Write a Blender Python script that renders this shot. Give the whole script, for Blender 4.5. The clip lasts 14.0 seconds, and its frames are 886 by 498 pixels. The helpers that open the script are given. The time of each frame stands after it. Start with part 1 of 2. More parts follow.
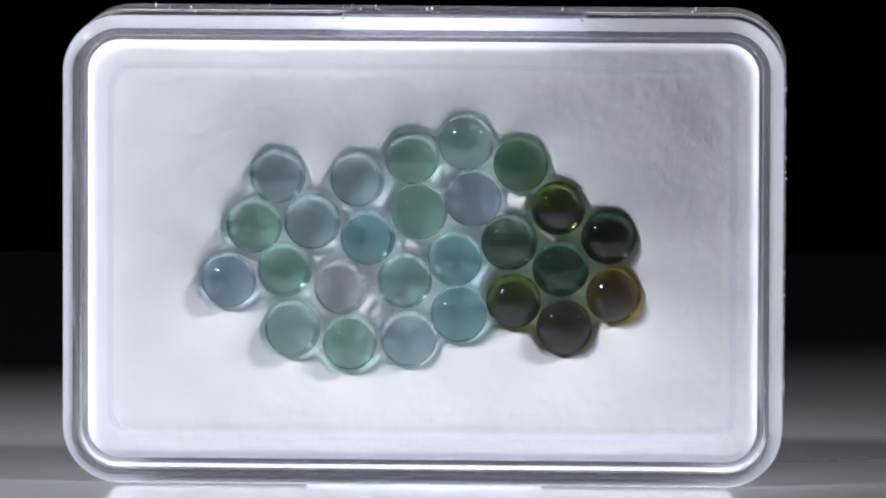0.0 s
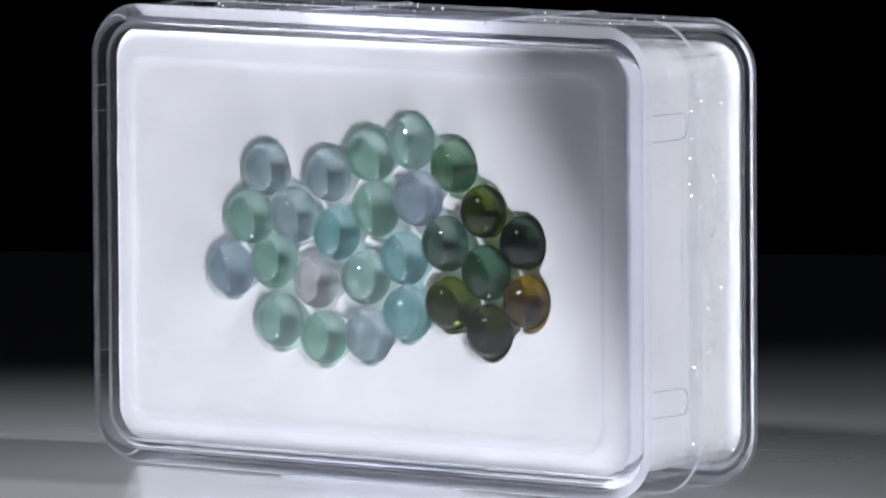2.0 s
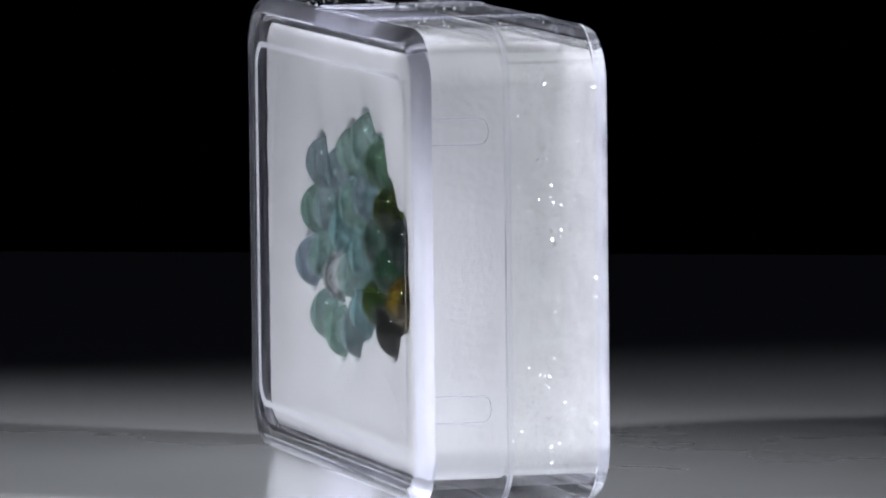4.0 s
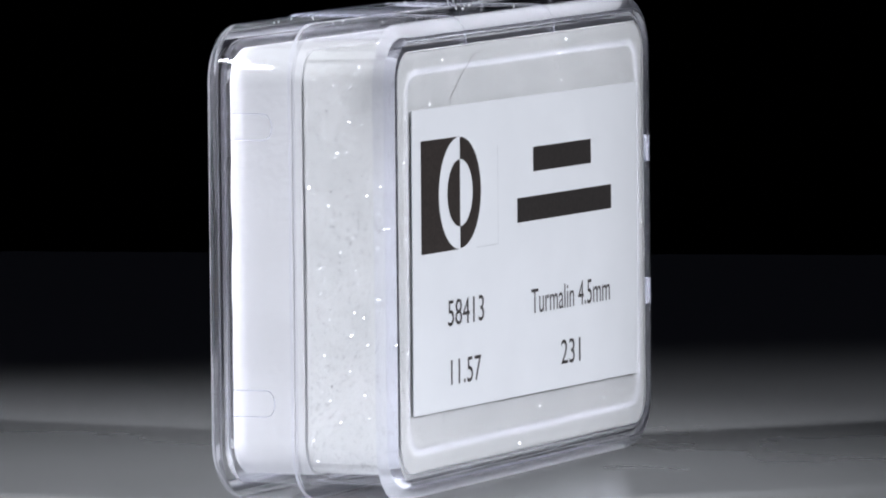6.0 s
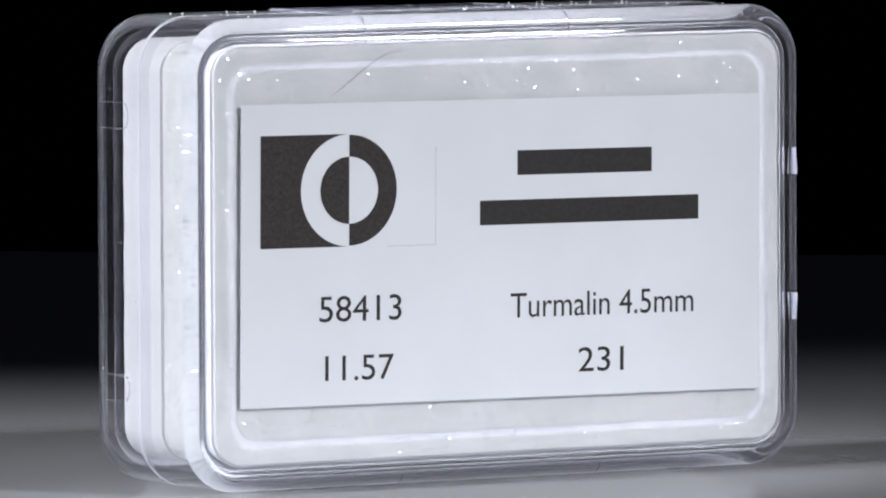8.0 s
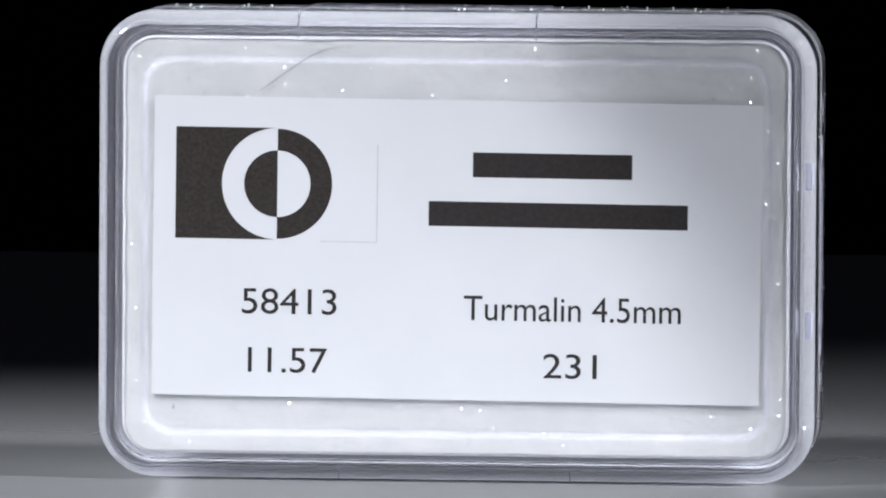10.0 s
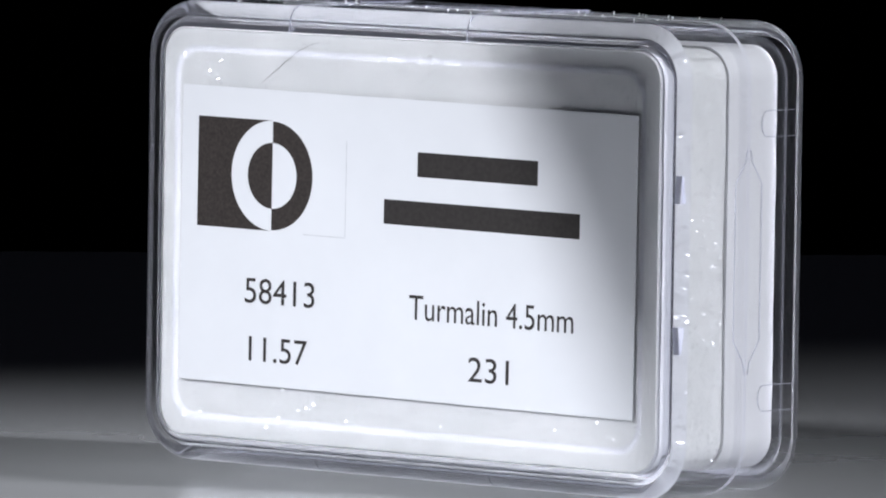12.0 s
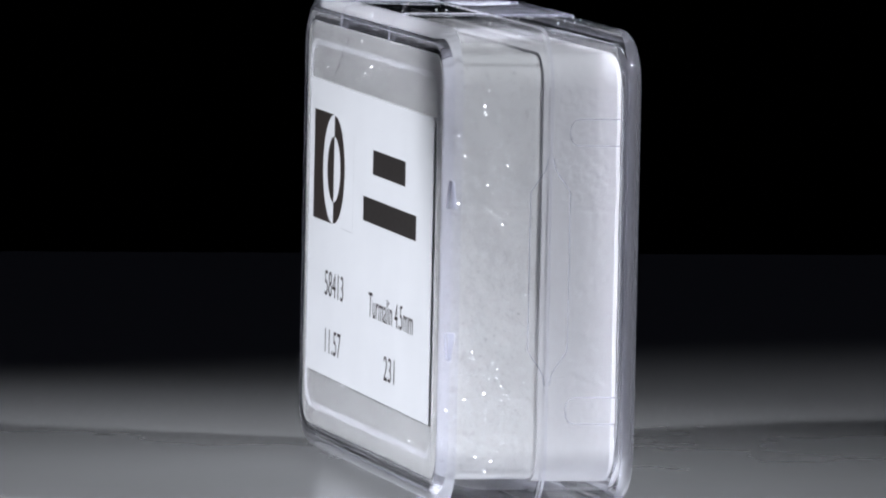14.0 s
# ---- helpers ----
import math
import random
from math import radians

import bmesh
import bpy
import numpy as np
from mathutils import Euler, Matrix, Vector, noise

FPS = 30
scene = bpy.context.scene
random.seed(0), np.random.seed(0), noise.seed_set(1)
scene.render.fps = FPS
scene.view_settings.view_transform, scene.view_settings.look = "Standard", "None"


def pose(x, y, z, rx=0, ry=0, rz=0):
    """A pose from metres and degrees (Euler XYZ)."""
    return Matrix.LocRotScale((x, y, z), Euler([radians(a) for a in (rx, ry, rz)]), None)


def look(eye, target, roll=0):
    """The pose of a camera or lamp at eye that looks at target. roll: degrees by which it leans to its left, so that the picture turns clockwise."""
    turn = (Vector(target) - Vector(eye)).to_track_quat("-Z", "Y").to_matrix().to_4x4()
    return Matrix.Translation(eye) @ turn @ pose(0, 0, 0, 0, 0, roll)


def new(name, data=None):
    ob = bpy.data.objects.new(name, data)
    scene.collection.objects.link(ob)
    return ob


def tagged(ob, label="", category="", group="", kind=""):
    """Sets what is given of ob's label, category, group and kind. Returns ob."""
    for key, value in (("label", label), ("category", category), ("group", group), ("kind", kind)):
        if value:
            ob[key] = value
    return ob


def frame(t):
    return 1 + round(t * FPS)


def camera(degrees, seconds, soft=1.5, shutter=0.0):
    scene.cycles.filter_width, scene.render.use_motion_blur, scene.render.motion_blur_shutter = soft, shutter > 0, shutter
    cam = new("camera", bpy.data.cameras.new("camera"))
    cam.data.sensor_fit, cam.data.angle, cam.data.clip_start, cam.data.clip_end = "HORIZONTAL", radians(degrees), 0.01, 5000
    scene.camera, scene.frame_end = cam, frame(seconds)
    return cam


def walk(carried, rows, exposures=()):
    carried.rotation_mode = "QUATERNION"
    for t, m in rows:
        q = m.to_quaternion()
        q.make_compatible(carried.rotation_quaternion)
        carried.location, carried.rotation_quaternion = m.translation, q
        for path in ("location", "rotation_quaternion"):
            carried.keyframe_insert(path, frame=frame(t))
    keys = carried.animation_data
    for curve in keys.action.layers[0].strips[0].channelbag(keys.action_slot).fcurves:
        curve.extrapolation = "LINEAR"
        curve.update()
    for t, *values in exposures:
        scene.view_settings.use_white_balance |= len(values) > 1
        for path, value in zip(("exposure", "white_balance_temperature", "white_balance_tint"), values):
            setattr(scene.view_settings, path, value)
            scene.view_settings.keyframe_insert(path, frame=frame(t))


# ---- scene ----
# The box turns about a fixed upright axis before a still camera.
AXIS_X, BOX_Z, LEAN = 0.00014, 0.0191, 0.925
TURN_START, TURN_RATE = -2.70, -18.2366
cam = camera(4.689, 14.0, 2.0)
CAMERA_POSE = pose(0, -0.8793, 0.0861, -4.3915) @ pose(0, 0, 0, 0, -0.2468) @ pose(0, 0, 0, 90)
walk(cam, [(0.0, CAMERA_POSE), (14.0, CAMERA_POSE)])

# ---- light ----
world = bpy.data.worlds.new("studio")
scene.world = world
world.use_nodes = True
world.node_tree.nodes["Background"].inputs[0].default_value = (0.66, 0.70, 1.0, 1)
world.node_tree.nodes["Background"].inputs[1].default_value = 0.02
scene.view_settings.exposure = 0.0


def spot(name, eye, target, watts, size, blend, radius, colour):
    data = bpy.data.lights.new(name, "SPOT")
    data.energy, data.spot_size, data.spot_blend, data.shadow_soft_size, data.color = watts, radians(size), blend, radius, colour
    ob = new(name, data)
    ob.matrix_world = look(eye, target)
    return ob


spot("spot_lamp", (-0.425, -0.245, 0.37), (-0.014, -0.008, 0.008), 15.0, 13.2, 0.40, 0.044, (0.90, 0.93, 1.0))
spot("spot_lamp", (0.462, -0.175, 0.365), (-0.018, -0.012, 0.008), 12.5, 13.8, 0.40, 0.032, (0.90, 0.93, 1.0))


# ---- materials ----
def material(name, colour, rough=0.5, metal=0.0, ior=1.45, transmission=0.0):
    m = bpy.data.materials.new(name)
    m.use_nodes = True
    b = m.node_tree.nodes["Principled BSDF"]
    b.inputs["Base Color"].default_value = (*colour, 1)
    b.inputs["Roughness"].default_value = rough
    b.inputs["Metallic"].default_value = metal
    b.inputs["IOR"].default_value = ior
    b.inputs["Transmission Weight"].default_value = transmission
    return m, m.node_tree, b


def node(tree, kind, **values):
    n = tree.nodes.new(kind)
    for key, value in values.items():
        n.inputs[key].default_value = value
    return n


def noise_tex(tree, scale, detail=4.0, rough=0.55):
    co = tree.nodes.new("ShaderNodeTexCoord")
    n = node(tree, "ShaderNodeTexNoise", Scale=scale, Detail=detail, Roughness=rough)
    tree.links.new(co.outputs["Object"], n.inputs["Vector"])
    return n


def mixed(tree, factor, low, high, a=0.3, b=0.7):
    r = tree.nodes.new("ShaderNodeValToRGB")
    r.color_ramp.elements[0].position, r.color_ramp.elements[1].position = a, b
    r.color_ramp.elements[0].color, r.color_ramp.elements[1].color = (*low, 1), (*high, 1)
    tree.links.new(factor, r.inputs[0])
    return r.outputs[0]


def bumped(tree, bsdf, height, strength, distance):
    n = node(tree, "ShaderNodeBump", Strength=strength, Distance=distance)
    tree.links.new(height, n.inputs["Height"])
    tree.links.new(n.outputs[0], bsdf.inputs["Normal"])


def grained(name, low, high, scale, rough, bump_scale=None, bump=0.3, distance=0.0002, ior=1.45):
    m, tree, b = material(name, high, rough, 0, ior)
    n = noise_tex(tree, scale)
    tree.links.new(mixed(tree, n.outputs[0], low, high), b.inputs["Base Color"])
    if bump_scale:
        bumped(tree, b, noise_tex(tree, bump_scale, 6).outputs[0], bump, distance)
    return m


def plastic_material():
    m, tree, b = material("clear_polystyrene", (0.90, 0.905, 1.0), 0.0, 0, 1.5, 0.92)
    bumped(tree, b, noise_tex(tree, 160, 2).outputs[0], 0.03, 0.0004)
    return m


def sheet_material():
    """Flat clear sheet: straight view through it, with the mirror gloss of polystyrene."""
    m = bpy.data.materials.new("clear_sheet")
    m.use_nodes = True
    tree = m.node_tree
    gloss = node(tree, "ShaderNodeBsdfGlossy", Roughness=0.0)
    clear = tree.nodes.new("ShaderNodeBsdfTransparent")
    clear.inputs[0].default_value = (0.975, 0.975, 0.985, 1)
    facing = node(tree, "ShaderNodeLayerWeight", Blend=0.5)
    steep = tree.nodes.new("ShaderNodeMath")
    steep.operation, steep.inputs[1].default_value = "POWER", 5.0
    share = tree.nodes.new("ShaderNodeMath")
    share.operation, share.inputs[1].default_value, share.inputs[2].default_value = "MULTIPLY_ADD", 0.7, 0.035
    tree.links.new(facing.outputs["Facing"], steep.inputs[0])
    tree.links.new(steep.outputs[0], share.inputs[0])
    haze = tree.nodes.new("ShaderNodeBsdfDiffuse")
    haze.inputs[0].default_value = (0.80, 0.81, 1.0, 1)
    body = tree.nodes.new("ShaderNodeMixShader")
    body.inputs[0].default_value = 0.004
    tree.links.new(clear.outputs[0], body.inputs[1])
    tree.links.new(haze.outputs[0], body.inputs[2])
    mix = tree.nodes.new("ShaderNodeMixShader")
    tree.links.new(share.outputs[0], mix.inputs[0])
    tree.links.new(body.outputs[0], mix.inputs[1])
    tree.links.new(gloss.outputs[0], mix.inputs[2])
    tree.links.new(mix.outputs[0], tree.nodes["Material Output"].inputs[0])
    return m


def scale_material():
    """Clear thin scales that only glint."""
    m = bpy.data.materials.new("foam_cell_wall")
    m.use_nodes = True
    tree = m.node_tree
    gloss = node(tree, "ShaderNodeBsdfGlossy", Roughness=0.24)
    clear = tree.nodes.new("ShaderNodeBsdfTransparent")
    mix = tree.nodes.new("ShaderNodeMixShader")
    mix.inputs[0].default_value = 0.16
    tree.links.new(clear.outputs[0], mix.inputs[1])
    tree.links.new(gloss.outputs[0], mix.inputs[2])
    tree.links.new(mix.outputs[0], tree.nodes["Material Output"].inputs[0])
    return m


def stone_material(name, colour, clear=0.30):
    """Tourmaline: tinted glass with faint clouds and a few small inclusions."""
    m, tree, b = material(name, colour, 0.0, 0, 1.62, 1.0)
    low = tuple(c * 0.80 for c in colour)
    tint = mixed(tree, noise_tex(tree, 330, 4).outputs[0], low, colour, 0.35, 0.65)
    tree.links.new(tint, b.inputs["Base Color"])
    flecks = noise_tex(tree, 1500, 3)
    tree.links.new(mixed(tree, flecks.outputs[0], (0.0,) * 3, (0.25,) * 3, 0.68, 0.76), b.inputs["Roughness"])
    through_it = tree.nodes.new("ShaderNodeBsdfTransparent")
    tree.links.new(tint, through_it.inputs[0])
    mix = tree.nodes.new("ShaderNodeMixShader")
    mix.inputs[0].default_value = clear
    tree.links.new(b.outputs[0], mix.inputs[1])
    tree.links.new(through_it.outputs[0], mix.inputs[2])
    tree.links.new(mix.outputs[0], tree.nodes["Material Output"].inputs[0])
    veils = noise_tex(tree, 700, 5)
    tree.links.new(mixed(tree, veils.outputs[0], (1.0,) * 3, (0.78,) * 3, 0.52, 0.72), b.inputs["Transmission Weight"])
    bumped(tree, b, noise_tex(tree, 420, 3).outputs[0], 0.10, 0.0003)
    return m


def sparkling_foam():
    m, tree, b = material("sparkling_foam", (0.82, 0.83, 0.83), 0.7, 0, 1.4)
    n = noise_tex(tree, 260, 5)
    tree.links.new(mixed(tree, n.outputs[0], (0.79, 0.80, 0.79), (0.88, 0.88, 0.87)), b.inputs["Base Color"])
    co = tree.nodes.new("ShaderNodeTexCoord")
    v = node(tree, "ShaderNodeTexVoronoi", Scale=2600)
    tree.links.new(co.outputs["Object"], v.inputs["Vector"])
    bumped(tree, b, noise_tex(tree, 1100, 4).outputs[0], 0.12, 0.0003)
    facets = node(tree, "ShaderNodeBump", Strength=1.0, Distance=0.0006)
    tree.links.new(v.outputs[0], facets.inputs["Height"])
    tree.links.new(facets.outputs[0], b.inputs["Coat Normal"])
    b.inputs["Subsurface Weight"].default_value = 0.35
    b.inputs["Subsurface Radius"].default_value = (1.0, 1.0, 1.0)
    b.inputs["Subsurface Scale"].default_value = 0.0012
    b.inputs["Coat Weight"].default_value = 0.35
    b.inputs["Coat Roughness"].default_value = 0.06
    return m


PLASTIC = plastic_material()
SHEET = sheet_material()
WHITE_PAD = grained("white_wadding", (0.74, 0.74, 0.75), (0.82, 0.82, 0.83), 120, 0.95, 1400, 0.35, 0.0002)
FOAM = sparkling_foam()
FLAKE = scale_material()
FROST = grained("frosted_polystyrene", (0.62, 0.63, 0.72), (0.78, 0.79, 0.88), 900, 0.5)
DUST = material("white_dust", (0.85, 0.85, 0.85), 0.8)[0]
PAPER = grained("label_paper", (0.80, 0.81, 0.84), (0.84, 0.85, 0.88), 90, 0.6, 2500, 0.06, 0.00005)
INK = grained("printing_ink", (0.018, 0.015, 0.014), (0.035, 0.030, 0.028), 2600, 0.55)
LOGO_INK = grained("logo_ink", (0.018, 0.014, 0.012), (0.050, 0.040, 0.036), 3800, 0.5)
FAINT_INK = grained("faint_ink", (0.55, 0.56, 0.58), (0.74, 0.75, 0.78), 900, 0.6)
HAIR = material("dark_fibre", (0.06, 0.055, 0.05), 0.5)[0]
TABLE = grained("gloss_acrylic", (0.84, 0.85, 0.86), (0.90, 0.91, 0.92), 25, 0.05, ior=1.42)
CLOTH = grained("black_velvet", (0.0015, 0.0015, 0.0017), (0.003, 0.003, 0.0032), 60, 1.0, ior=1.05)


# ---- building ----
def part(name, bm, mat, parent=None, label="", smooth=True):
    me = bpy.data.meshes.new(name)
    bmesh.ops.recalc_face_normals(bm, faces=bm.faces)
    bm.to_mesh(me)
    bm.free()
    me.materials.append(mat)
    if smooth:
        for p in me.polygons:
            p.use_smooth = True
        me.set_sharp_from_angle(angle=radians(32))
    ob = new(name, me)
    if parent:
        ob.parent = parent
    return tagged(ob, label)


MM = 0.001
# the box: width from X0 to X1, depth from FRONT to BACK, height from -HALF to HALF about its middle
X0, X1, FRONT, BACK, SEAM = -30.55, 27.7, -9.35, 6.6, -1.8
Z0, Z1 = -18.95, 19.0
CX, CZ = (X0 + X1) / 2, (Z0 + Z1) / 2
HX, HZ = (X1 - X0) / 2, (Z1 - Z0) / 2


def outline(inset, y, radius, n=14):
    """A rounded rectangle parallel to the box's face, in mm."""
    hx, hz = HX - inset, HZ - inset
    r = max(0.15, radius - inset)
    pts = []
    for sx, sz, a0 in ((1, 1, 0), (-1, 1, 90), (-1, -1, 180), (1, -1, 270)):
        for i in range(n):
            a = radians(a0 + 90 * i / (n - 1))
            pts.append(Vector((CX + sx * (hx - r) + r * math.cos(a), y, CZ + sz * (hz - r) + r * math.sin(a))) * MM)
    return pts


def lofted(loops, flat_bands=()):
    """A closed skin over the loops; the bands named, and both ends, take the second material."""
    bm = bmesh.new()
    rings = [[bm.verts.new(p) for p in loop] for loop in loops]
    for k, (a, b) in enumerate(zip(rings, rings[1:])):
        for i in range(len(a)):
            j = (i + 1) % len(a)
            bm.faces.new((a[i], a[j], b[j], b[i])).material_index = int(k in flat_bands)
    for ring in (rings[0], rings[-1]):
        bm.faces.new(ring).material_index = int(bool(flat_bands))
    return bm


def shell(face, seam, d, wall, thick, rim):
    """One half of the box: outer skin from the panel to the seam, then the inner skin back to the panel. d: the way outward."""
    R = 4.6
    loops = [outline(rim + 0.5, face - d * 0.10, R + 1.6), outline(rim + 0.38, face - d * 0.09, R + 1.6), outline(rim, face, R + 1.4)]
    e = 1.35
    for i in range(9):
        a = radians(90 * i / 8)
        loops.append(outline(e - e * math.sin(a), face - d * (e - e * math.cos(a)), R))
    loops += [outline(0, seam + d * 0.22, R), outline(0.14, seam + d * 0.05, R), outline(wall - 0.15, seam + d * 0.05, R)]
    loops += [outline(wall, seam + d * 0.2, R)]
    e = 0.9
    for i in range(5):
        a = radians(90 * i / 4)
        loops.append(outline(wall + e - e * math.cos(a), face - d * (thick + e - e * math.sin(a)), R))
    return lofted(loops, (2, 11, 13, 14, 15))


def slab(x0, x1, y0, y1, z0, z1, bevel=0.0, seg=2):
    bm = bmesh.new()
    bmesh.ops.create_cube(bm, size=1)
    for v in bm.verts:
        v.co = Vector(((x0 + x1) / 2 + v.co.x * (x1 - x0), (y0 + y1) / 2 + v.co.y * (y1 - y0), (z0 + z1) / 2 + v.co.z * (z1 - z0))) * MM
    if bevel:
        bmesh.ops.bevel(bm, geom=bm.edges[:], offset=bevel * MM, segments=seg, profile=0.5, affect="EDGES")
    return bm


def tube(points, radius, n=6, closed=False):
    """A thin round rod along points (mm)."""
    bm = bmesh.new()
    pts = [Vector(p) for p in points]
    rings = []
    for i, p in enumerate(pts):
        d = (pts[min(i + 1, len(pts) - 1)] - pts[max(i - 1, 0)]).normalized()
        side = d.orthogonal().normalized()
        up = d.cross(side)
        rings.append([bm.verts.new((p + radius * (math.cos(k * 2 * math.pi / n) * side + math.sin(k * 2 * math.pi / n) * up)) * MM) for k in range(n)])
    for a, b in zip(rings, rings[1:]):
        for k in range(n):
            bm.faces.new((a[k], a[(k + 1) % n], b[(k + 1) % n], b[k]))
    bm.faces.new(rings[0])
    bm.faces.new(rings[-1])
    return bm


# ---- table and backdrop ----
def make_table():
    bm = slab(-700, 700, -1300, 240, -18, 0, 4, 3)
    return tagged(part("tabletop", bm, TABLE), "glossy pale grey acrylic tabletop under the box", "table", kind="structure")


def make_backdrop():
    bm = slab(-1500, 1500, 900, 905, -900, 1500)
    return tagged(part("backdrop", bm, CLOTH), "plain black velvet backdrop behind the table", "backdrop", kind="structure")


def make_flag():
    """A black card on a stand just outside the picture; its edge cuts the beam of one lamp."""
    at = Vector((-0.0416, -0.0392, 0.0708))
    beam = Vector((-0.724, -0.393, 0.569)).normalized()
    away = Vector((0.715, -0.563, 0.418)).normalized()
    along = beam.cross(away).normalized()
    flag = new("flag_card")
    bm = bmesh.new()
    corners = [at + along * a + away * b for a, b in ((-0.028, 0), (0.065, 0), (0.065, 0.10), (-0.028, 0.10))]
    front = [bm.verts.new(c) for c in corners]
    back = [bm.verts.new(c + beam * 0.002) for c in corners]
    bm.faces.new(front)
    bm.faces.new(back[::-1])
    for i in range(4):
        bm.faces.new((front[i], front[(i + 1) % 4], back[(i + 1) % 4], back[i]))
    part("card", bm, CLOTH, flag, smooth=False)
    hold = (at + along * 0.01 + away * 0.097) * 1000
    foot = Vector((66, -112, 0))
    part("rod", tube([foot + Vector((0, 0, 3)), foot + Vector((0, 0, hold.z + 6)), foot + Vector((-4, 3, hold.z + 9)), hold], 1.6, 10), CLOTH, flag)
    disc = bmesh.new()
    bmesh.ops.create_cone(disc, cap_ends=True, segments=40, radius1=0.020, radius2=0.017, depth=0.005, matrix=Matrix.Translation((0.066, -0.112, 0.0025)))
    part("foot", disc, CLOTH, flag)
    return tagged(flag, "black card on a thin stand shading one lamp", "light flag")


make_table()
make_backdrop()
make_flag()

# ---- the box ----
moving = []          # things that turn with the table: (object, place in the box)


def rides(ob, m=None):
    moving.append((ob, m or Matrix()))
    return ob


def clip_mark(side, z, y_open, y_end, d):
    """The outline of a snap: a shallow U on the side wall."""
    x = (X1 if side > 0 else X0) + side * 0.02
    h = 1.05
    pts = [(x, y_open, z + h)]
    for i in range(7):
        a = radians(90 - 180 * i / 6)
        pts.append((x, y_end - d * 0.7 + d * 0.7 * math.cos(a), z + h * math.sin(a)))
    pts.append((x, y_open, z - h))
    return tube(pts, 0.05)


def make_box():
    box = new("display_box")
    lid = part("lid", shell(FRONT, SEAM, -1, 1.2, 0.70, 3.7), PLASTIC, box, "clear hinged lid with a raised rim")
    base = part("base", shell(BACK, SEAM, 1, 1.25, 0.14, 3.6), PLASTIC, box, "clear base with rounded edges")
    for ob in (lid, base):
        ob.data.materials.append(SHEET)
    for side in (-1, 1):
        for z in (11.0, -11.0):
            part("snap", clip_mark(side, z, -7.9, -3.4, 1), PLASTIC, lid)
    part("hinge_strip", slab(-7.9, 11.4, -8.6, -1.9, Z1 - 0.05, Z1 + 0.10, 0.04), PLASTIC, lid)
    part("foot_strip", slab(-10.7, 8.2, -8.2, -2.0, Z0 - 0.03, Z0 + 0.05, 0.02), PLASTIC, lid)
    for x in (-7.9, 11.4):
        part("seam_rib", tube([(x, -8.7, Z1 - 0.25), (x, -8.2, Z1 + 0.03), (x, -5.0, Z1 + 0.06), (x, -2.0, Z1 + 0.05)], 0.11), PLASTIC, lid)
        part("seam_rib", tube([(x, -1.6, Z1 + 0.05), (x, 2.5, Z1 + 0.06), (x, 5.3, Z1 + 0.02), (x, 6.1, Z1 - 0.35), (x, 6.55, Z1 - 1.1), (x, 6.6, Z1 - 2.2)], 0.11), PLASTIC, base)
    for x in (-10.8, 8.0):
        part("seam_rib", tube([(x, 5.4, Z0 + 0.12), (x, 6.2, Z0 + 0.45), (x, 6.60, Z0 + 1.1)], 0.06), PLASTIC, base)
    for ob, y, d in ((lid, -3.5, 1), (base, -0.3, -1)):
        x = X0 - 0.02
        part("grip_rib", tube([(x, y + d * 1.4, 9.0), (x, y + d * 1.2, 8.0), (x, y, 6.3), (x, y, 0), (x, y, -6.3), (x, y + d * 1.2, -8.0), (x, y + d * 1.4, -9.0)], 0.055), PLASTIC, ob)
    for z0, z1 in ((4.9, 7.1), (-7.1, -4.9)):
        bm = slab(X0 + 0.25, X0 + 0.85, 5.5, 6.25, z0, z1, 0.08)
        for v in bm.verts:
            if abs(v.co.z / MM) > 6:
                v.co.y = (5.9 + (v.co.y / MM - 5.9) * 0.35) * MM
        part("recess_end", bm, FROST, base, "frosted end of the grip recess")
    for ob in (lid, base, *lid.children, *base.children):
        ob.visible_shadow = False
    return tagged(rides(box), "clear plastic gemstone display box standing on its long edge", "display box"), base


BOX, BASE = make_box()


# ---- the label ----
LABEL = pose(0, BACK * MM + 0.00001, 0, 90, 0.45, 180)      # its x runs to the reader's right, its y up


def flat(polygons, y=0.0):
    bm = bmesh.new()
    for poly in polygons:
        bm.faces.new([bm.verts.new((u * MM, v * MM, y * MM)) for u, v in poly])
    return bm


def arc(cu, cv, r, a0, a1, n=28):
    return [(cu + r * math.cos(radians(a0 + (a1 - a0) * i / n)), cv + r * math.sin(radians(a0 + (a1 - a0) * i / n))) for i in range(n + 1)]


def strip_between(outer, inner):
    return [[outer[i], outer[i + 1], inner[i + 1], inner[i]] for i in range(len(outer) - 1)]


def lettered(name, text, u0, u1, v0, height, parent, label):
    """Printed characters between u0 and u1 on the line v0."""
    cu = bpy.data.curves.new(name, "FONT")
    cu.body = text
    ob = new(name, cu)
    me = bpy.data.meshes.new_from_object(ob.evaluated_get(bpy.context.evaluated_depsgraph_get()))
    bpy.data.objects.remove(ob)
    bpy.data.curves.remove(cu)
    co = np.array([v.co[:] for v in me.vertices])
    lo, hi = co.min(0), co.max(0)
    for v in me.vertices:
        v.co = Vector((u0 + (v.co.x - lo[0]) / (hi[0] - lo[0]) * (u1 - u0), v0 + (v.co.y - lo[1]) / (hi[1] - lo[1]) * height, 0.085)) * MM
    me.materials.append(INK)
    ob = new(name, me)
    ob.parent = parent
    return tagged(ob, label)


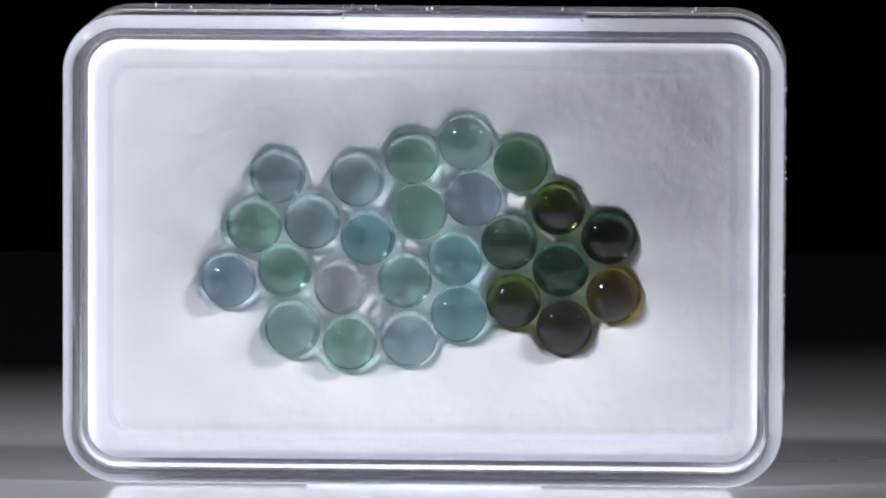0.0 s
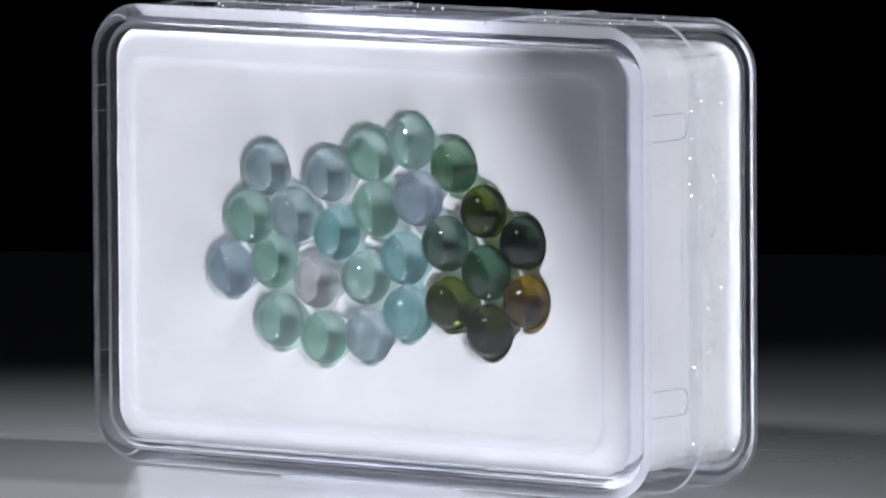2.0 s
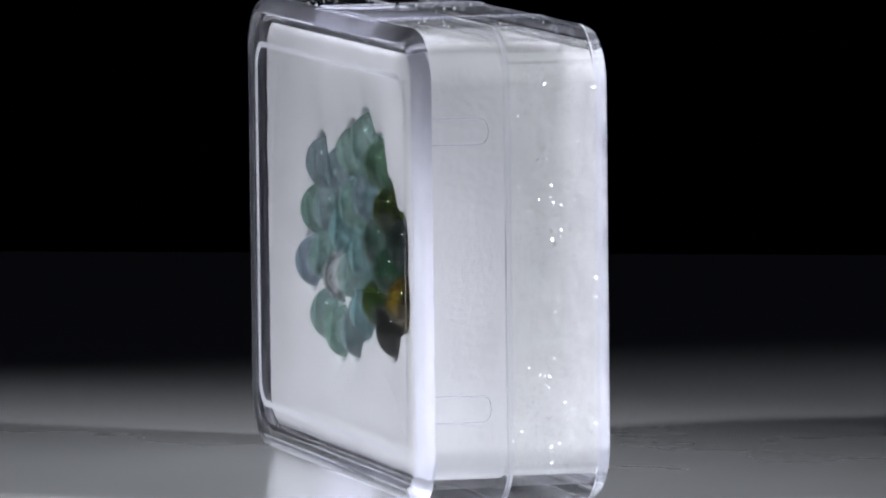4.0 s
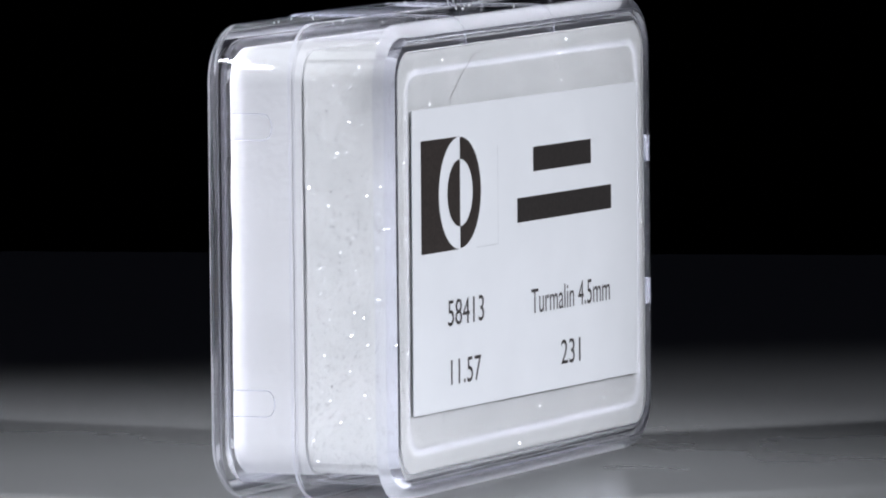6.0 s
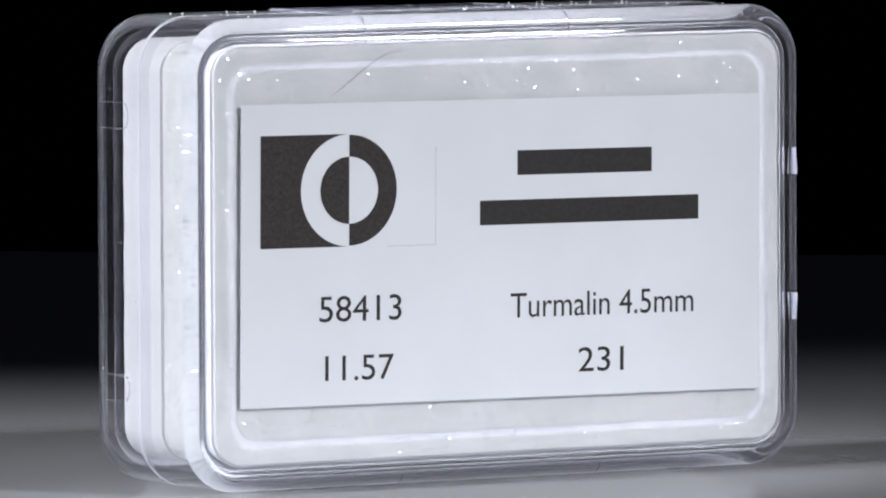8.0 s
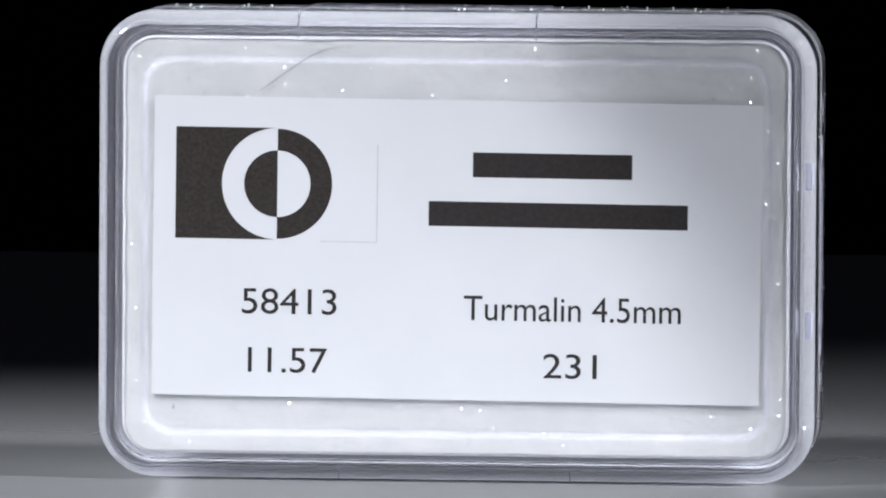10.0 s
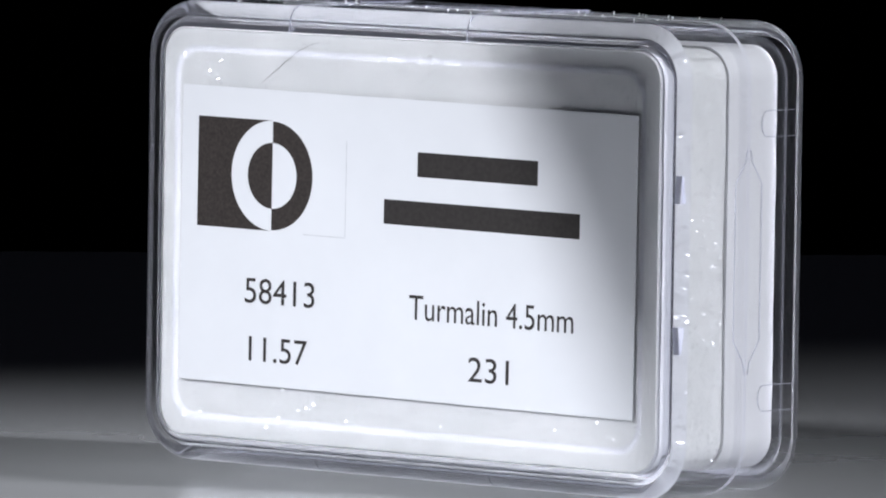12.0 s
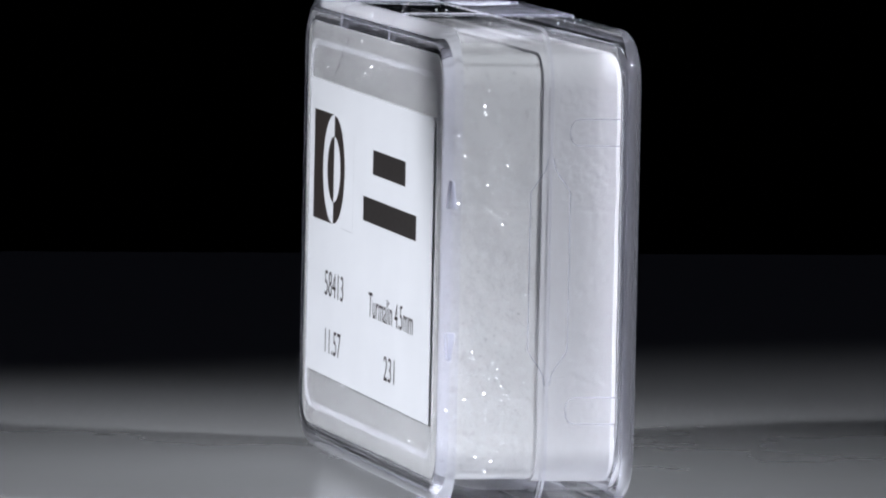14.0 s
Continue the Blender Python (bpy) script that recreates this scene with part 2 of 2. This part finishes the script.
def make_label():
    bm = slab(-23.15, 26.2, -12.35, 11.95, 0.0, 0.07)
    label = part("label", bm, PAPER, BOX, "white printed paper label on the base", smooth=False)
    label.matrix_basis = LABEL
    # printed mark: square, rings and halves
    cu, cv, R, r = -13.08, 4.92, 4.46, 2.70
    left_arc, square = arc(cu, cv, R + 0.06, 90, 270), []
    for u, v in left_arc:
        square.append((-21.35, v))
    shapes = strip_between(square, left_arc)
    part("square_mark", flat(shapes, 0.08), LOGO_INK, label, "black printed square with a round cut-out", False)
    part("half_disc", flat([arc(cu, cv, r, 90, 270)], 0.08), LOGO_INK, label, "black printed half disc", False)
    part("half_ring", flat(strip_between(arc(cu, cv, R, -90, 90), arc(cu, cv, r, -90, 90)), 0.08), LOGO_INK, label, "black printed half ring", False)
    part("hairline", flat([[(-9.5, 0.28), (-4.9, 0.28), (-4.9, 0.36), (-9.5, 0.36)]], 0.08), FAINT_INK, label, "", False)
    part("hairline", flat([[(-4.98, 0.4), (-4.9, 0.4), (-4.9, 8.2), (-4.98, 8.2)]], 0.08), FAINT_INK, label, "", False)
    part("text_bar", flat([[(2.8, 5.75), (15.7, 5.75), (15.7, 7.75), (2.8, 7.75)]], 0.08), INK, label, "black bar in place of a word", False)
    part("text_bar", flat([[(-0.75, 1.75), (20.25, 1.75), (20.25, 3.75), (-0.75, 3.75)]], 0.08), INK, label, "black bar in place of a word", False)
    lettered("number_text", "58413", -15.85, -8.15, -5.65, 2.08, label, "black printed number")
    lettered("number_text", "11.57", -15.3, -8.85, -10.4, 2.02, label, "black printed number")
    lettered("name_text", "Turmalin 4.5mm", 2.2, 19.8, -5.85, 2.02, label, "black printed words")
    lettered("number_text", "231", 8.7, 13.05, -10.45, 2.0, label, "black printed number")
    return label


make_label()


# ---- padding ----
PAD, PAD_TOP, STONE_FOOT = -5.55, -8.15, -5.97
PALE_BLUE = ("pale grey-blue", (0.85, 0.955, 0.975))
BLUE = ("light blue", (0.82, 0.93, 0.99))
TEAL = ("teal blue", (0.72, 0.95, 0.95))
MINT = ("pale mint green", (0.82, 0.985, 0.94))
SEA = ("sea green", (0.76, 0.955, 0.88))
SMOKE = ("almost colourless grey", (0.965, 0.975, 0.98))
VIOLET = ("greyish blue", (0.83, 0.9, 0.965))
LEAF = ("leaf green", (0.46, 0.66, 0.50))
OLIVE = ("dark olive green", (0.22, 0.29, 0.05))
FOREST = ("dark forest green", (0.07, 0.15, 0.09))
BOTTLE = ("bottle green", (0.18, 0.37, 0.24))
GREY_GREEN = ("grey-green", (0.40, 0.52, 0.44))
AMBER = ("dark amber brown", (0.42, 0.31, 0.012))
BLACK = ("blackish brown", (0.11, 0.12, 0.03))
STONES = [(-13.23, 5.91, PALE_BLUE), (-6.72, 5.68, PALE_BLUE), (-2.42, 7.55, SEA), (2.06, 8.73, MINT), (6.46, 6.98, LEAF), (-15.15, 1.90, SEA),
          (-10.42, 2.30, PALE_BLUE), (-5.93, 0.91, TEAL), (-1.72, 3.15, SEA), (2.54, 4.19, VIOLET), (9.50, 3.47, OLIVE), (13.53, 1.11, FOREST),
          (-17.16, -2.54, BLUE), (-12.66, -1.76, SEA), (-7.98, -3.11, SMOKE), (-2.98, -2.56, MINT), (1.14, -0.73, TEAL), (5.57, 0.68, GREY_GREEN),
          (9.70, -1.40, BOTTLE), (5.87, -4.10, OLIVE), (13.97, -3.62, AMBER), (10.04, -6.18, BLACK), (-11.96, -6.54, MINT), (-7.37, -7.66, SEA),
          (-2.65, -7.20, PALE_BLUE), (1.38, -5.24, TEAL)]


def within_walls(x, z, inset):
    """Draws a point in under the rounded corners of the cavity."""
    r = 4.7 - inset
    u, v = x - CX, z - CZ
    cu, cv = HX - inset - r, HZ - inset - r
    du, dv = abs(u) - cu, abs(v) - cv
    if du > 0 and dv > 0:
        k = max(du, dv) / math.hypot(du, dv)
        u, v = math.copysign(cu + du * k, u), math.copysign(cv + dv * k, v)
    return CX + u, CZ + v


def wadding():
    """A soft pad that fills the lid: it swells to the window and gives way under the stones."""
    x0, x1, z0, z1, step = X0 + 1.95, X1 - 1.95, Z0 + 1.95, Z1 - 1.95, 0.21
    xs, zs = np.linspace(x0, x1, int((x1 - x0) / step)), np.linspace(z0, z1, int((z1 - z0) / step))
    gx, gz = np.meshgrid(xs, zs, indexing="ij")
    pts = np.stack([gx.ravel(), gz.ravel()], 1)
    mids = np.array([(x, z) for x, z, _ in STONES])

    gaps = np.array([np.hypot(*(mids - q).T) - 2.25 for q in pts])
    away = -0.45 * np.log(np.exp(-gaps / 0.45).sum(1))
    k = np.clip((away + 0.10) / 0.55, 0, 1)
    far = np.clip(away / 7.0, 0, 1)
    rise = (0.50 * k ** 3 * (k * (6 * k - 15) + 10) + 0.50 * far * (2 - far)).reshape(gx.shape)
    bm = bmesh.new()
    grid = []
    for i, x in enumerate(xs):
        row = []
        for j, z in enumerate(zs):
            edge = min(i, len(xs) - 1 - i, j, len(zs) - 1 - j)
            y = PAD - (PAD - PAD_TOP) * rise[i, j] + noise.noise(Vector((x, z, 0)) * 0.25) * 0.10 + noise.noise(Vector((x, z, 5)) * 1.1) * 0.03
            rim_gap = edge * step
            fold = math.exp(-((rim_gap - 2.35) / 0.28) ** 2) * 0.035
            roll = 0.10 * max(0.0, 1 - rim_gap / 2.3) ** 1.5 + 0.45 * max(0.0, 1 - rim_gap / 0.8) ** 2
            px, pz = within_walls(x, z, 1.95)
            row.append(bm.verts.new(Vector((px, y + fold + roll, pz)) * MM))
        grid.append(row)
    for a, b in zip(grid, grid[1:]):
        for j in range(len(a) - 1):
            bm.faces.new((a[j], a[j + 1], b[j + 1], b[j]))
    rim = grid[0] + [r[-1] for r in grid[1:-1]] + grid[-1][::-1] + [r[0] for r in grid[-2:0:-1]]
    last = [bm.verts.new((v.co.x, -1.65 * MM, v.co.z)) for v in rim]
    for i in range(len(rim)):
        j = (i + 1) % len(rim)
        bm.faces.new((rim[i], rim[j], last[j], last[i]))
    bm.faces.new(last)
    return part("white_pad", bm, WHITE_PAD)


def foam_block():
    """A rough-cut foam block: a fine skin of bumps on the faces that press against the base."""
    bm = bmesh.new()
    x0, x1, z0, z1 = X0 + 2.0, X1 - 2.0, Z0 + 2.0, Z1 - 2.0
    y0, y1, step = -1.72, 6.5, 0.3
    nx, nz, ny = int((x1 - x0) / step), int((z1 - z0) / step), int((y1 - y0) / step)

    def rough(p):
        q = Vector(p)
        a = noise.noise(q * 1.3) * 0.02 + noise.noise(q * 0.35) * 0.05
        return a - 0.1

    def sheet(n, m, place, out):
        grid = [[None] * (m + 1) for _ in range(n + 1)]
        for i in range(n + 1):
            for j in range(m + 1):
                p = Vector(place(i / n, j / m))
                p.x, p.z = within_walls(p.x, p.z, 2.0)
                edge = min(i, n - i, j, m - j)
                k = rough(p) - (0.14 if edge == 0 else 0.03 if edge == 1 else 0)
                grid[i][j] = bm.verts.new((p + Vector(out) * k) * MM)
        for i in range(n):
            for j in range(m):
                bm.faces.new((grid[i][j], grid[i + 1][j], grid[i + 1][j + 1], grid[i][j + 1]))

    sheet(nx, nz, lambda u, v: (x0 + u * (x1 - x0), y1, z0 + v * (z1 - z0)), (0, 1, 0))
    sheet(nx, ny, lambda u, v: (x0 + u * (x1 - x0), y0 + v * (y1 - y0), z1), (0, 0, 1))
    sheet(nx, ny, lambda u, v: (x0 + u * (x1 - x0), y0 + v * (y1 - y0), z0), (0, 0, -1))
    sheet(ny, nz, lambda u, v: (x0, y0 + u * (y1 - y0), z0 + v * (z1 - z0)), (-1, 0, 0))
    sheet(ny, nz, lambda u, v: (x1, y0 + u * (y1 - y0), z0 + v * (z1 - z0)), (1, 0, 0))
    sheet(2, 2, lambda u, v: (x0 + u * (x1 - x0), y0, z0 + v * (z1 - z0)), (0, -1, 0))
    return part("foam_block", bm, FOAM, None, "", False)


def flakes(parent):
    """Cut cell walls of the foam: tiny glossy scales lying at all angles on its skin."""
    rng = random.Random(21)
    bm = bmesh.new()
    x0, x1, z0, z1 = X0 + 2.6, X1 - 2.6, Z0 + 2.6, Z1 - 2.6
    for _ in range(22000):
        kind = rng.random()
        if kind < 0.56:
            p, n = Vector((rng.uniform(x0, x1), 6.44, rng.uniform(z0, z1))), Vector((0, 1, 0))
        elif kind < 0.80:
            side = rng.choice((-1, 1))
            p, n = Vector((X0 + 2.03 if side < 0 else X1 - 2.03, rng.uniform(-1.2, 5.8), rng.uniform(z0, z1))), Vector((side, 0, 0))
        else:
            side = rng.choice((-1, 1))
            p, n = Vector((rng.uniform(x0, x1), rng.uniform(-1.2, 5.8), Z0 + 2.03 if side < 0 else Z1 - 2.03)), Vector((0, 0, side))
        n = (n + Vector((rng.gauss(0, 0.5), rng.gauss(0, 0.5), rng.gauss(0, 0.5)))).normalized()
        a = n.orthogonal().normalized()
        a.rotate(Matrix.Rotation(rng.uniform(0, 6.28), 3, n))
        b = n.cross(a)
        u, v = rng.uniform(0.06, 0.20), rng.uniform(0.05, 0.15)
        bm.faces.new([bm.verts.new((p + q) * MM) for q in (a * u, b * v, -a * u * 0.8, -b * v)])
    return tagged(part("cell_walls", bm, FLAKE, parent, "glittering cut cell walls", False), kind="stuff")


tagged(rides(wadding()), "smooth white wadding pad under the gemstones", "padding")
FOAM_BLOCK = tagged(rides(foam_block()), "white sparkling packing foam inside the box base", "padding")
flakes(FOAM_BLOCK)


def dust():
    """Dust on the top of the box and on its faces."""
    rng = random.Random(8)
    bm = bmesh.new()
    for k in range(70):
        if k < 45:
            p = Vector((rng.uniform(X0 + 5, X1 - 5), rng.uniform(-8.0, 5.2), Z1 + 0.05))
        else:
            p = Vector((X0 + 0.02, rng.uniform(-7.5, 5.0), rng.uniform(Z0 + 5, Z1 - 5))) if k % 2 else Vector((X1 + 0.02, rng.uniform(-7.5, 5.0), rng.uniform(Z0 + 5, Z1 - 5)))
        r = rng.uniform(0.03, 0.08)
        bmesh.ops.create_icosphere(bm, subdivisions=1, radius=r * MM, matrix=Matrix.Translation(p * MM))
    return part("dust", bm, DUST, BOX)


tagged(dust(), "white specks of dust", kind="stuff")
hair = [(14.5, 6.46, 12.6), (13.2, 6.46, 13.5), (11.8, 6.46, 14.5), (10.4, 6.46, 15.4), (9.0, 6.46, 16.0), (8.2, 6.46, 16.1)]
tagged(rides(part("fibre", tube(hair, 0.018), HAIR)), "thin dark fibre caught under the clear base", "fibre")

# ---- gemstones ----
def cabochon_mesh(name, r, h, belly, mat):
    """A round cabochon: flat girdle, high dome along -y, slightly bellied underside; girdle at y = 0."""
    prof = [(r * 0.80, 0.0), (r * 0.95, -0.12), (r, -0.35)]
    for i in range(1, 12):
        a = radians(90 * i / 12)
        prof.append((r * math.cos(a), -0.35 - (h - 0.35) * math.sin(a)))
    n = 40
    prof = [(r * 0.30, belly * 0.90), (r * 0.58, belly * 0.60)] + prof
    bm = bmesh.new()
    rings = [[bm.verts.new(Vector((q * math.cos(2 * math.pi * k / n), y, q * math.sin(2 * math.pi * k / n))) * MM) for k in range(n)] for q, y in prof]
    for a, b in zip(rings, rings[1:]):
        for k in range(n):
            bm.faces.new((a[k], a[(k + 1) % n], b[(k + 1) % n], b[k]))
    bm.faces.new(rings[0])
    top = bm.verts.new(Vector((0, -h, 0)) * MM)
    for k in range(n):
        bm.faces.new((rings[-1][k], rings[-1][(k + 1) % n], top))
    return part(name, bm, mat)


def make_stones():
    mats = {}
    rng = random.Random(11)
    for x, z, (word, colour) in STONES:
        if word not in mats:
            mats[word] = stone_material(word.replace(" ", "_") + "_tourmaline", colour)
        ob = cabochon_mesh("cabochon", 2.27 + rng.uniform(-0.05, 0.06), 2.38 + rng.uniform(-0.12, 0.10), rng.uniform(0.0, 0.42), mats[word])
        tagged(ob, word + " polished round tourmaline cabochon on the white pad", "gemstone", "gemstones in the box")
        rides(ob, Matrix.Translation(Vector((x, STONE_FOOT, z)) * MM) @ pose(0, 0, 0, 0, rng.uniform(0, 360), 0) @ pose(0, 0, 0, rng.uniform(-7, 7), 0, rng.uniform(-7, 7)))


make_stones()


# ---- what moves ----
def box_pose(t):
    return pose(AXIS_X, 0, BOX_Z, 0, 0, TURN_START + TURN_RATE * t) @ pose(0, 0, 0, LEAN)


def motions():
    times = [0.5 * i for i in range(29)]
    for ob, m in moving:
        walk(ob, [(t, box_pose(t) @ m) for t in times])


motions()
